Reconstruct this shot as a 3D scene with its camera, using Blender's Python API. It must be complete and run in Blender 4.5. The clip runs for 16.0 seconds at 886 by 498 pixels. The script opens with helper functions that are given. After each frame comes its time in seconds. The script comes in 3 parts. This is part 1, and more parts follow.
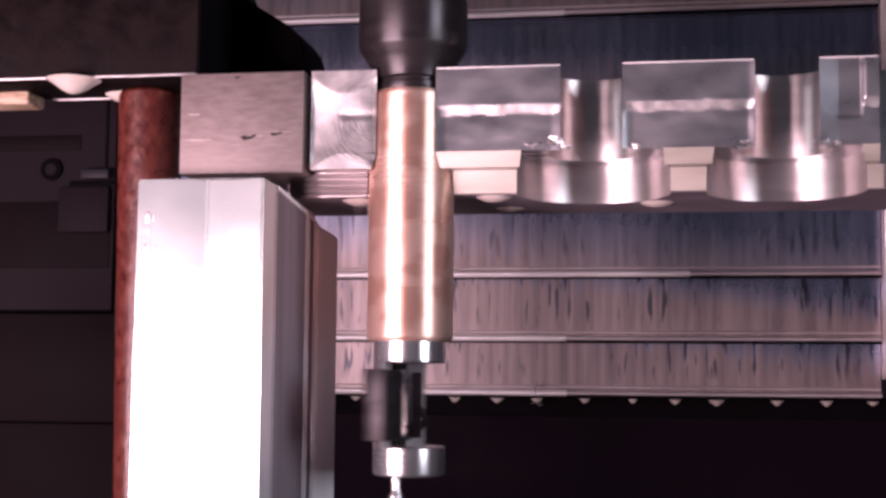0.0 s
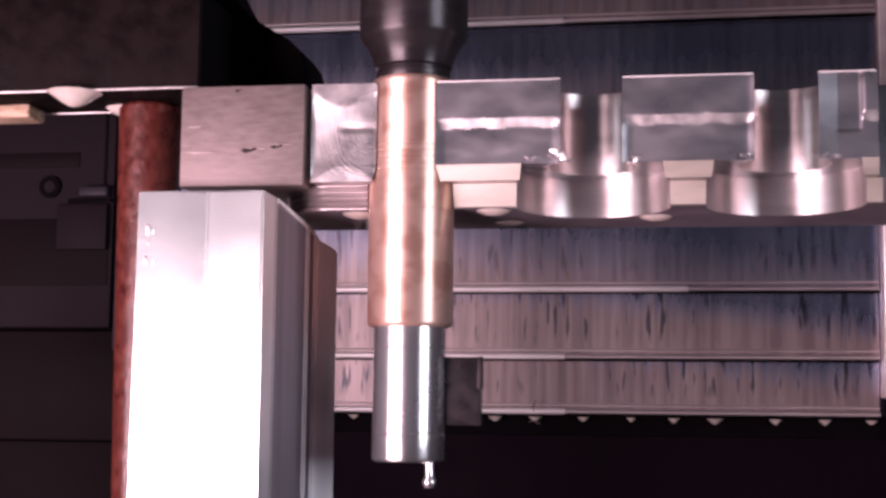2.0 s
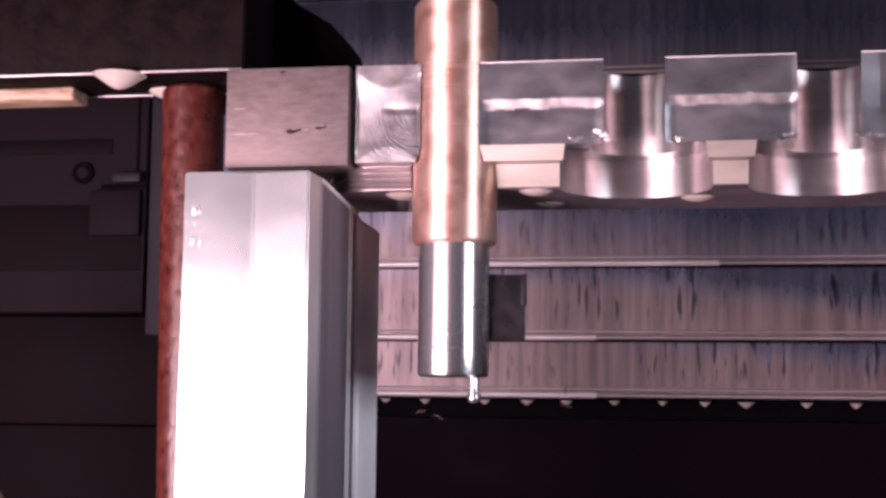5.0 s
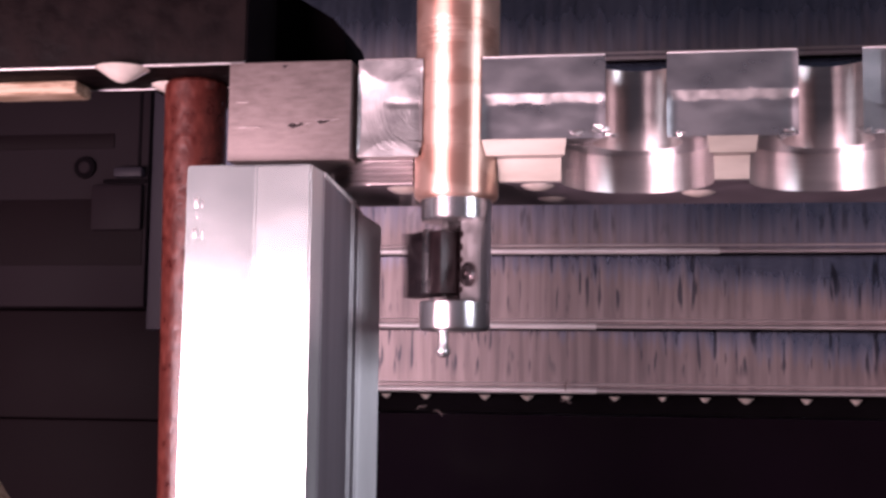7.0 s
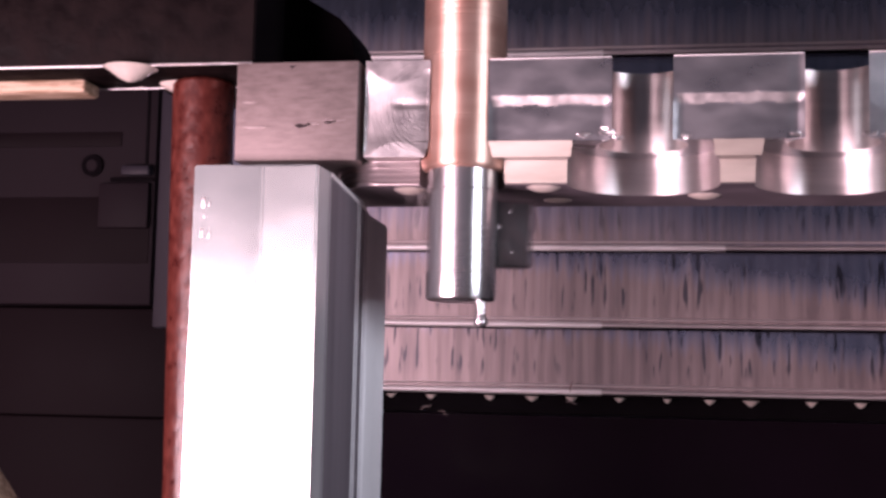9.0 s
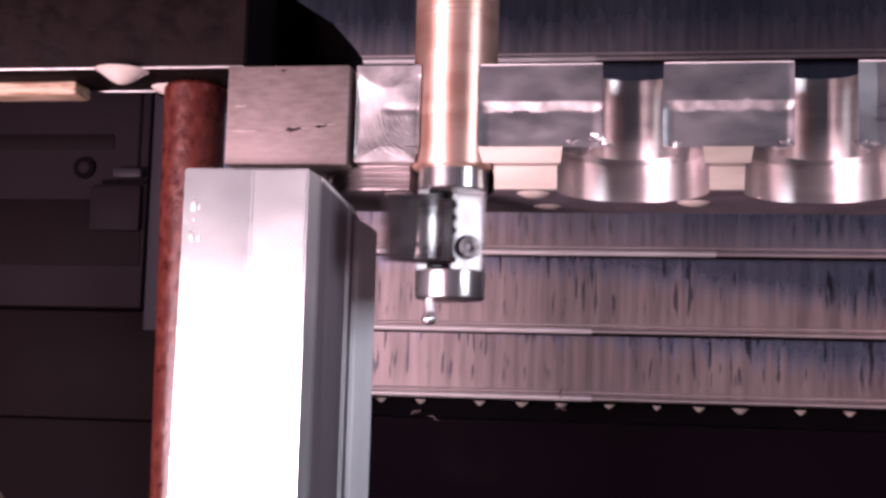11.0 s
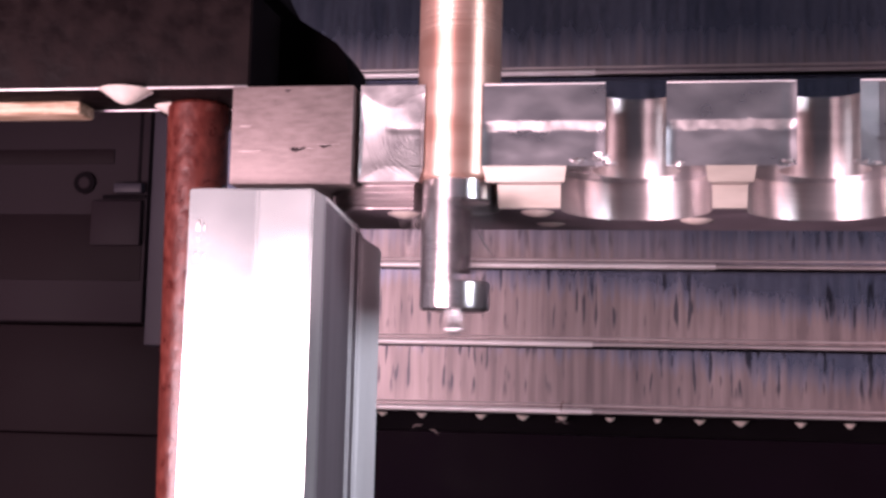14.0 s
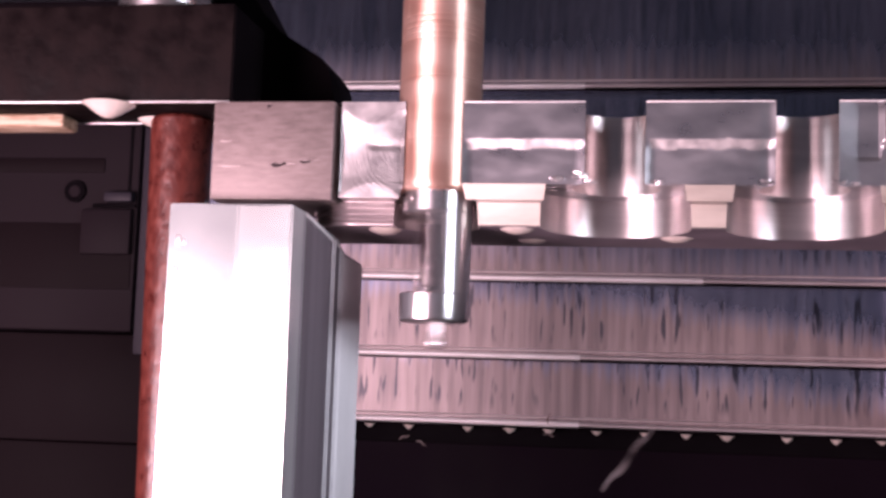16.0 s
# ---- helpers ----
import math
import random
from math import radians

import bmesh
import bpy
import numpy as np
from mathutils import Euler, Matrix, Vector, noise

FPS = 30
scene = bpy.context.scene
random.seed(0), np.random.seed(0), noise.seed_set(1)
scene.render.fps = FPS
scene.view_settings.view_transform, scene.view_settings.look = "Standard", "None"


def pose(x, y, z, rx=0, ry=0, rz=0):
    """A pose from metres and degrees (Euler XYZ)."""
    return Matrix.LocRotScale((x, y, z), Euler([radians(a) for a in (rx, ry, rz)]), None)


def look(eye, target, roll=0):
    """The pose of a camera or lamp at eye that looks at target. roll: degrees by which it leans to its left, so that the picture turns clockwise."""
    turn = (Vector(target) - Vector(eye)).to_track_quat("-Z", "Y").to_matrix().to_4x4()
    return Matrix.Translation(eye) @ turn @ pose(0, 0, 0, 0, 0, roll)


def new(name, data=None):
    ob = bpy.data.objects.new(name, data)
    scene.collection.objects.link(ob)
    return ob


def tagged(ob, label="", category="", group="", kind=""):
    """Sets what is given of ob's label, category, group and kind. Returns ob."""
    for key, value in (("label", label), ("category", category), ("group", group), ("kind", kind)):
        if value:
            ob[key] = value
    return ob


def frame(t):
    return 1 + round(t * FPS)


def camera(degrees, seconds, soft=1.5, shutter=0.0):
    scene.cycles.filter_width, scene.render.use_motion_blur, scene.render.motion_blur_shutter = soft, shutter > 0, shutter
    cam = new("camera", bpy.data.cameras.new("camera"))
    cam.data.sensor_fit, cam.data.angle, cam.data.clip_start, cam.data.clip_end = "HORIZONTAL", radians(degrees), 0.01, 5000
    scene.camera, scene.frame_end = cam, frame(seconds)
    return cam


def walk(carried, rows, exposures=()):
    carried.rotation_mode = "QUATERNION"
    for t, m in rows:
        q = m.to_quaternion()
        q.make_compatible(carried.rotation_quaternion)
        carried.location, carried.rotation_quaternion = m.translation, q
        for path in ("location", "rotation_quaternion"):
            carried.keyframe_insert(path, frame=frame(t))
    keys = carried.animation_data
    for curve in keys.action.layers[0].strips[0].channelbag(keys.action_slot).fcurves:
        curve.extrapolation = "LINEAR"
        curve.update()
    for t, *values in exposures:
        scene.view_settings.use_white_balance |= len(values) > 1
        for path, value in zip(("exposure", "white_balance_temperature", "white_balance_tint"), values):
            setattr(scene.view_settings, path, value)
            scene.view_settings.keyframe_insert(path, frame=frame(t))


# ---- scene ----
PATH = [
    (0, (0.06351, -0.32388, -0.07524), (-0.09916, 0.65819, 0.02005), 0.50),
    (0.5, (0.06334, -0.32397, -0.07672), (-0.09859, 0.65745, 0.02625), 0.62),
    (1, (0.06263, -0.32415, -0.07686), (-0.09791, 0.65702, 0.03054), 0.60),
    (1.5, (0.06344, -0.32316, -0.07802), (-0.09767, 0.65742, 0.03380), 0.63),
    (2, (0.06262, -0.32384, -0.07848), (-0.09716, 0.65669, 0.03574), 0.64),
    (2.5, (0.05933, -0.32473, -0.08115), (-0.09859, 0.65573, 0.03616), 0.14),
    (3, (0.05656, -0.32477, -0.08493), (-0.10151, 0.65549, 0.03377), 0.25),
    (3.5, (0.05380, -0.32748, -0.08358), (-0.10581, 0.65305, 0.03082), 0.57),
    (4, (0.05399, -0.32722, -0.08253), (-0.10981, 0.65290, 0.02942), 0.64),
    (6.5, (0.05646, -0.32809, -0.08215), (-0.11240, 0.65162, 0.02581), 0.66),
    (7, (0.05492, -0.32827, -0.08327), (-0.11258, 0.65164, 0.02492), 0.83),
    (7.5, (0.05405, -0.32945, -0.08230), (-0.11388, 0.65058, 0.02419), 0.81),
    (8, (0.05445, -0.32959, -0.08181), (-0.11589, 0.65006, 0.02436), 0.98),
    (8.5, (0.05480, -0.32955, -0.08187), (-0.11655, 0.64992, 0.02431), 1.24),
    (9, (0.05516, -0.32913, -0.08301), (-0.11675, 0.65008, 0.02468), 1.26),
    (11.5, (0.05650, -0.32940, -0.08309), (-0.11093, 0.65013, 0.02869), 1.77),
    (12, (0.05586, -0.33022, -0.08094), (-0.10925, 0.64983, 0.02970), 1.45),
    (12.5, (0.05402, -0.33237, -0.07928), (-0.10948, 0.64780, 0.03271), 1.19),
    (13, (0.05616, -0.33160, -0.07763), (-0.10934, 0.64830, 0.03372), 1.10),
    (13.5, (0.05572, -0.33172, -0.07798), (-0.10917, 0.64809, 0.03506), 1.21),
    (14, (0.05405, -0.33139, -0.07997), (-0.10954, 0.64835, 0.03560), 1.46),
    (14.5, (0.05464, -0.33192, -0.07855), (-0.10864, 0.64786, 0.03706), 1.44),
    (15, (0.05594, -0.33202, -0.07774), (-0.10980, 0.64733, 0.03796), 1.50),
    (15.5, (0.05629, -0.33292, -0.07716), (-0.10876, 0.64649, 0.03906), 1.88),
    (16, (0.06014, -0.33136, -0.07659), (-0.10640, 0.64759, 0.04135), 1.97),
]
cam = camera(35.4, 16.0, soft=3.0, shutter=0.5)
walk(cam, [(t, look(e, g, r)) for t, e, g, r in PATH], exposures=[(0, 0.03), (4, -0.06), (9, 0.0), (12.5, 0.13), (14.5, 0.33), (16, 0.3)])

# ---- light ----
K = 0.001  # the plan below is in millimetres

world = bpy.data.worlds.new("workshop_air")
scene.world = world
world.use_nodes = True
world.node_tree.nodes["Background"].inputs[0].default_value = (0.72, 0.70, 0.95, 1)
world.node_tree.nodes["Background"].inputs[1].default_value = 0.115

LIGHTS = [
    # place, target, width, height, watts, colour, length of the arm, spread
    ((-0.285, -0.385, -0.16), (-0.05, 0.0, -0.06), 0.33, 0.18, 1.88, (1.0, 0.68, 0.785), 440, 95),
    ((0.48, -0.29, 0.0), (-0.06, 0.0, -0.07), 0.20, 0.22, 0.19, (0.86, 0.85, 1.0), 370, 52),
]


# ---- materials ----
def nodes_of(name):
    m = bpy.data.materials.new(name)
    m.use_nodes = True
    nt = m.node_tree
    return m, nt, nt.nodes["Principled BSDF"]


def surface(name, c1, c2, metal=0.0, rough=(0.3, 0.5), scale=(200, 200, 200), fine=900.0, bump=0.1, spec=0.5, fine_mix=0.35, sharp=(0.35, 0.65), aniso=0.0):
    """A surface with two scales of variation: broad patches and fine grain. scale is per metre, by axis."""
    m, nt, b = nodes_of(name)
    L = nt.links.new
    co = nt.nodes.new("ShaderNodeTexCoord")
    mp = nt.nodes.new("ShaderNodeMapping")
    mp.inputs["Scale"].default_value = scale
    L(co.outputs["Object"], mp.inputs[0])
    n1 = nt.nodes.new("ShaderNodeTexNoise")
    n1.inputs["Scale"].default_value = 1.0
    n1.inputs["Detail"].default_value = 5
    L(mp.outputs[0], n1.inputs[0])
    n2 = nt.nodes.new("ShaderNodeTexNoise")
    n2.inputs["Scale"].default_value = fine
    n2.inputs["Detail"].default_value = 3
    L(co.outputs["Object"], n2.inputs[0])
    r1 = nt.nodes.new("ShaderNodeMapRange")
    r1.inputs[1].default_value, r1.inputs[2].default_value = sharp
    L(n1.outputs[0], r1.inputs[0])
    mix = nt.nodes.new("ShaderNodeMath")
    mix.operation = "MULTIPLY_ADD"
    mix.use_clamp = True
    L(n2.outputs[0], mix.inputs[0])
    mix.inputs[1].default_value = fine_mix
    sub = nt.nodes.new("ShaderNodeMath")
    sub.operation = "SUBTRACT"
    sub.inputs[1].default_value = fine_mix * 0.5
    L(r1.outputs[0], sub.inputs[0])
    L(sub.outputs[0], mix.inputs[2])
    cr = nt.nodes.new("ShaderNodeMix")
    cr.data_type = "RGBA"
    cr.inputs[6].default_value = (*c1, 1)
    cr.inputs[7].default_value = (*c2, 1)
    L(mix.outputs[0], cr.inputs[0])
    L(cr.outputs[2], b.inputs["Base Color"])
    rr = nt.nodes.new("ShaderNodeMapRange")
    rr.inputs[3].default_value, rr.inputs[4].default_value = rough
    L(mix.outputs[0], rr.inputs[0])
    L(rr.outputs[0], b.inputs["Roughness"])
    b.inputs["Metallic"].default_value = metal
    b.inputs["Specular IOR Level"].default_value = spec
    b.inputs["Anisotropic"].default_value = aniso
    if aniso:
        tg = nt.nodes.new("ShaderNodeTangent")
        tg.direction_type, tg.axis = "RADIAL", "Z"
        L(tg.outputs[0], b.inputs["Tangent"])
        b.inputs["Anisotropic Rotation"].default_value = 0.25
    if bump:
        bp = nt.nodes.new("ShaderNodeBump")
        bp.inputs["Strength"].default_value = bump
        bp.inputs["Distance"].default_value = 0.0004
        L(mix.outputs[0], bp.inputs["Height"])
        L(bp.outputs[0], b.inputs["Normal"])
    return m


ALU = surface("milled_aluminium", (0.33, 0.33, 0.355), (0.46, 0.455, 0.475), 0.92, (0.26, 0.36), (60, 60, 110), 1500, 0.02, 0.5, 0.25)
ALU_BORE = surface("bored_aluminium", (0.51, 0.47, 0.465), (0.59, 0.55, 0.54), 0.88, (0.29, 0.36), (40, 40, 350), 1500, 0.02, aniso=0.7)
ALU_SATIN = surface("satin_aluminium", (0.66, 0.72, 0.71), (0.71, 0.76, 0.75), 0.93, (0.235, 0.26), (60, 60, 130), 1500, 0.02, 0.5, 0.25)
# Dark copy for the flange's underside; its shade is held in the colour.
ALU_UNDER = surface("underside_shade_aluminium", (0.13, 0.11, 0.13), (0.19, 0.16, 0.185), 0.0, (0.5, 0.65), (120, 120, 60), 1200, 0.1, 0.3)
STEEL_BLOCK = surface("ground_steel", (0.15, 0.118, 0.113), (0.235, 0.188, 0.182), 0.35, (0.48, 0.62), (260, 260, 900), 2600, 0.12, 0.4, 0.6, (0.25, 0.75))
JAW = surface("oiled_black_steel", (0.0045, 0.0026, 0.0030), (0.011, 0.0068, 0.0070), 0.0, (0.55, 0.75), (160, 160, 160), 700, 0.5, 0.06)
BLACK = surface("black_steel", (0.003, 0.002, 0.003), (0.005, 0.004, 0.005), 0.0, (0.7, 0.85), (60, 60, 60), 700, 0.2, 0.03)
RUST = surface("rusty_rod", (0.042, 0.007, 0.006), (0.115, 0.027, 0.020), 0.0, (0.25, 0.42), (420, 420, 300), 1500, 0.25, 0.5, 0.5, (0.3, 0.7))
BRONZE = surface("bronze", (0.79, 0.46, 0.36), (0.95, 0.64, 0.53), 0.82, (0.38, 0.46), (100, 100, 130), 1300, 0, 0.5, 0.12, (0.45, 0.53), aniso=0.8)
HOLDER = surface("blued_holder_steel", (0.022, 0.018, 0.020), (0.036, 0.030, 0.032), 0.5, (0.3, 0.4), (60, 60, 300), 900, 0.05, aniso=0.5)
CHROME = surface("polished_tool_steel", (0.69, 0.67, 0.68), (0.73, 0.71, 0.72), 0.95, (0.25, 0.29), (50, 50, 20), 1500, 0.01, aniso=0.6)
BLADE = surface("dark_blade_steel", (0.007, 0.004, 0.006), (0.022, 0.015, 0.018), 0.3, (0.42, 0.55), (300, 300, 300), 1500, 0.12)
POCKET = surface("dark_pocket_steel", (0.010, 0.005, 0.006), (0.022, 0.012, 0.014), 0.3, (0.3, 0.45), (300, 300, 300), 1500, 0.1)
# Warm copy of the aluminium; the lamp's cream sheen is in the colour.
CREAM_SHEEN = surface("cream_sheen_aluminium", (0.37, 0.33, 0.285), (0.50, 0.45, 0.395), 0.5, (0.40, 0.48), (35, 35, 220), 1200, 0.02, 0.5, 0.2)
RIDGED = surface("ridged_aluminium", (0.30, 0.255, 0.26), (0.44, 0.38, 0.38), 0.6, (0.32, 0.42), (60, 60, 300), 1200, 0.04)
SCREW = surface("dark_polished_screw", (0.10, 0.08, 0.085), (0.15, 0.125, 0.13), 0.9, (0.2, 0.28), (300, 300, 300), 1500, 0.03)
SCRATCHED = surface("scratched_steel", (0.40, 0.34, 0.33), (0.52, 0.45, 0.44), 0.5, (0.4, 0.5), (300, 300, 300), 1500, 0.05)
PANEL_EDGE = surface("bluish_machine_paint", (0.022, 0.0185, 0.026), (0.029, 0.025, 0.034), 0.0, (0.5, 0.65), (14, 14, 14), 600, 0.08, 0.2)
# Dark copy of the block's aluminium, with the side face's shade in it.
SIDE_SHADE = surface("side_shade_aluminium", (0.155, 0.132, 0.150), (0.205, 0.176, 0.198), 0.2, (0.5, 0.6), (300, 300, 9), 1200, 0.05)
EDGE = surface("ground_cutting_steel", (0.46, 0.43, 0.43), (0.56, 0.53, 0.53), 1.0, (0.22, 0.32), (300, 300, 300), 1500, 0.05)
INSERT = surface("ground_blade_edge", (0.70, 0.66, 0.66), (0.80, 0.77, 0.77), 0.9, (0.35, 0.5), (300, 300, 300), 1500, 0.05)
# Panel tones are near black to hold the shade on the machine side.
PANEL = surface("shaded_machine_paint", (0.0105, 0.0068, 0.0092), (0.0155, 0.0102, 0.0135), 0.0, (0.6, 0.75), (12, 12, 12), 600, 0.08, 0.1)
PANEL_DARK = surface("deep_shade_machine_paint", (0.005, 0.0022, 0.0034), (0.008, 0.004, 0.0055), 0.0, (0.6, 0.75), (12, 12, 12), 600, 0.08, 0.1)
LIP = surface("folded_sheet_edge", (0.66, 0.59, 0.60), (0.80, 0.73, 0.73), 0.5, (0.40, 0.5), (60, 60, 200), 900, 0.05)
# Middle tone of the block's aluminium for its less lit chamfer faces.
CHAMFER = surface("half_shade_aluminium", (0.42, 0.405, 0.415), (0.50, 0.485, 0.495), 0.4, (0.42, 0.53), (200, 200, 30), 1200, 0.04)
# Near-black tone stands for the unlit recess, reddened a little for glare.
RECESS_SHADE = surface("recess_shade", (0.0060, 0.0026, 0.0062), (0.0085, 0.0040, 0.0090), 0.0, (0.5, 0.7), (30, 30, 30), 700, 0.2, 0.05)
# Serves the rubbed cover edges and the strips painted for lit edges.
RUBBED_LIT = surface("rubbed_and_lit_edge", (0.82, 0.77, 0.77), (0.92, 0.88, 0.88), 0.3, (0.42, 0.52), (90, 90, 200), 900, 0.04)
SHELL = surface("enclosure_paint", (0.19, 0.195, 0.23), (0.23, 0.235, 0.275), 0.0, (0.5, 0.7), (8, 8, 8), 500, 0.05)
COOLANT = surface("milky_coolant", (0.60, 0.53, 0.48), (0.68, 0.60, 0.54), 0.0, (0.08, 0.16), (300, 300, 300), 600, 0.03)
WOOD = surface("pale_wood", (0.33, 0.22, 0.145), (0.60, 0.45, 0.33), 0.0, (0.5, 0.7), (90, 500, 700), 900, 0.35, 0.3, 0.5, (0.4, 0.6))
CHIP = surface("bright_chip", (0.75, 0.70, 0.70), (0.88, 0.84, 0.84), 0.9, (0.25, 0.4), (300, 300, 300), 1500, 0.1)
LAMP_BODY = surface("lamp_housing", (0.2, 0.2, 0.2), (0.28, 0.28, 0.28), 0.5, (0.4, 0.55), (30, 30, 30), 600, 0.05)


def swirl_marks():
    """Aluminium with the arcs that a fly cutter leaves, about a centre beside the end lug."""
    m = surface("swirl_milled_aluminium", (0.33, 0.32, 0.325), (0.50, 0.48, 0.48), 0.9, (0.38, 0.5), (160, 160, 160), 1500, 0, 0.5, 0.2)
    nt = m.node_tree
    b = nt.nodes["Principled BSDF"]
    co = nt.nodes.new("ShaderNodeTexCoord")
    sep = nt.nodes.new("ShaderNodeSeparateXYZ")
    nt.links.new(co.outputs["Object"], sep.inputs[0])

    def calc(op, p, q):
        n = nt.nodes.new("ShaderNodeMath")
        n.operation = op
        for k, v in enumerate((p, q)):
            if isinstance(v, float):
                n.inputs[k].default_value = v
            else:
                nt.links.new(v, n.inputs[k])
        return n.outputs[0]

    dx, dz = calc("ADD", sep.outputs[0], 0.007), calc("ADD", sep.outputs[2], 0.0115)
    radius = calc("SQRT", calc("ADD", calc("MULTIPLY", dx, dx), calc("MULTIPLY", dz, dz)), 0.0)
    turn = calc("ARCTAN2", dz, calc("ABSOLUTE", dx, 0.0))
    polar = nt.nodes.new("ShaderNodeCombineXYZ")
    nt.links.new(calc("MULTIPLY", radius, 1900.0), polar.inputs[0])
    nt.links.new(calc("MULTIPLY", turn, 2.2), polar.inputs[1])
    w = nt.nodes.new("ShaderNodeTexNoise")
    w.inputs["Scale"].default_value, w.inputs["Detail"].default_value = 1.0, 4
    nt.links.new(polar.outputs[0], w.inputs[0])
    bp = nt.nodes.new("ShaderNodeBump")
    bp.inputs["Strength"].default_value = 0.6
    bp.inputs["Distance"].default_value = 0.0002
    nt.links.new(w.outputs[0], bp.inputs["Height"])
    nt.links.new(bp.outputs[0], b.inputs["Normal"])
    return m


SWIRL = swirl_marks()
LEDGE = surface("torn_aluminium", (0.40, 0.38, 0.38), (0.52, 0.49, 0.48), 0.9, (0.36, 0.48), (300, 300, 300), 1500, 0.06, 0.5, 0.2)


def cover_sheet(film_top, seed, wash=1.0):
    """Bare satin sheet with a dried milky coolant film up to about film_top metres over its edge; runs are washed out of the film."""
    m, nt, b = nodes_of("stained_cover_sheet")
    L = nt.links.new
    co = nt.nodes.new("ShaderNodeTexCoord")

    def noise_at(scale, detail, lo, hi):
        mp = nt.nodes.new("ShaderNodeMapping")
        mp.inputs["Scale"].default_value = scale
        mp.inputs["Location"].default_value = (seed * 7.3, 0, seed * 3.1)
        L(co.outputs["Object"], mp.inputs[0])
        n = nt.nodes.new("ShaderNodeTexNoise")
        n.inputs["Scale"].default_value = 1.0
        n.inputs["Detail"].default_value = detail
        L(mp.outputs[0], n.inputs[0])
        r = nt.nodes.new("ShaderNodeMapRange")
        r.inputs[1].default_value, r.inputs[2].default_value = lo, hi
        L(n.outputs[0], r.inputs[0])
        return r.outputs[0]

    def math2(op, p, q, clamp=True):
        n = nt.nodes.new("ShaderNodeMath")
        n.operation = op
        n.use_clamp = clamp
        for k, v in enumerate((p, q)):
            if isinstance(v, float):
                n.inputs[k].default_value = v
            else:
                L(v, n.inputs[k])
        return n.outputs[0]

    def mix(f, p, q):
        n = nt.nodes.new("ShaderNodeMix")
        n.data_type = "RGBA"
        L(f, n.inputs[0])
        for k, v in ((6, p), (7, q)):
            if isinstance(v, tuple):
                n.inputs[k].default_value = (*v, 1)
            else:
                L(v, n.inputs[k])
        return n.outputs[2]

    sep = nt.nodes.new("ShaderNodeSeparateXYZ")
    L(co.outputs["Object"], sep.inputs[0])
    height = sep.outputs[2]
    teeth = noise_at((420, 20, 30) if wash > 0.5 else (260, 20, 10), 4.0, 0.25, 0.75)
    top = math2("MULTIPLY_ADD", teeth, 0.010, False)
    nt.nodes[-1].inputs[2].default_value = film_top - 0.006
    # Film thins eastward, which also paints in the dimmer light there.
    east_falloff = math2("MULTIPLY", math2("MAXIMUM", sep.outputs[0], -0.02, False), 0.10 if wash > 0.5 else 0.0, False)
    gap = math2("SUBTRACT", math2("SUBTRACT", top, east_falloff, False), height, False)
    film = nt.nodes.new("ShaderNodeMapRange")
    film.inputs[1].default_value, film.inputs[2].default_value = (-0.005, 0.005) if wash > 0.7 else (-0.012, 0.010)
    L(gap, film.inputs[0])
    runs = noise_at((430, 20, 55), 2.0, 0.565, 0.635)
    zone = noise_at((22, 5, 30), 2.0, 0.36, 0.50)
    smear = noise_at((260, 10, 28), 4.0, 0.45, 0.75)
    low = nt.nodes.new("ShaderNodeMapRange")
    low.inputs[1].default_value, low.inputs[2].default_value = 0.004, 0.009
    L(height, low.inputs[0])
    washed = math2("MULTIPLY", math2("MULTIPLY", math2("ADD", runs, math2("MULTIPLY", smear, 0.22)), zone), low.outputs[0])
    milk = film.outputs[0]
    veil = noise_at((300, 10, 14), 4.0, 0.36, 0.64)
    cloud = noise_at((14, 5, 18), 3.0, 0.35, 0.65)
    tone = math2("ADD", math2("MULTIPLY", veil, 0.6), math2("MULTIPLY", cloud, 0.4))
    bare = mix(tone, (0.15, 0.18, 0.27), (0.32, 0.35, 0.46))
    milky = mix(tone, (0.155, 0.124, 0.130), (0.37, 0.300, 0.295))
    L(mix(math2("MULTIPLY", washed, 0.9 * wash), mix(milk, bare, milky), (0.045, 0.048, 0.066)), b.inputs["Base Color"])
    L(math2("SUBTRACT", 0.88, math2("MULTIPLY", milk, 0.55)), b.inputs["Metallic"])
    L(math2("ADD", 0.27, math2("MULTIPLY", milk, 0.14)), b.inputs["Roughness"])
    bp = nt.nodes.new("ShaderNodeBump")
    bp.inputs["Strength"].default_value = 0.08
    bp.inputs["Distance"].default_value = 0.0004
    L(math2("ADD", math2("MULTIPLY", veil, 0.5), math2("MULTIPLY", milk, 0.5)), bp.inputs["Height"])
    L(bp.outputs[0], b.inputs["Normal"])
    return m


# ---- shape helpers (millimetres in, metres out) ----
def finish(name, bm, material, parent=None, label="", angle=32):
    bmesh.ops.recalc_face_normals(bm, faces=bm.faces)
    me = bpy.data.meshes.new(name)
    bm.to_mesh(me)
    bm.free()
    for p in me.polygons:
        p.use_smooth = True
    me.set_sharp_from_angle(angle=radians(angle))
    me.materials.append(material)
    ob = new(name, me)
    if parent:
        ob.parent = parent
    if label:
        ob["label"] = label
    return ob


def part(name, bm, material, parent, label=""):
    return finish(name, bm, material, parent, label)


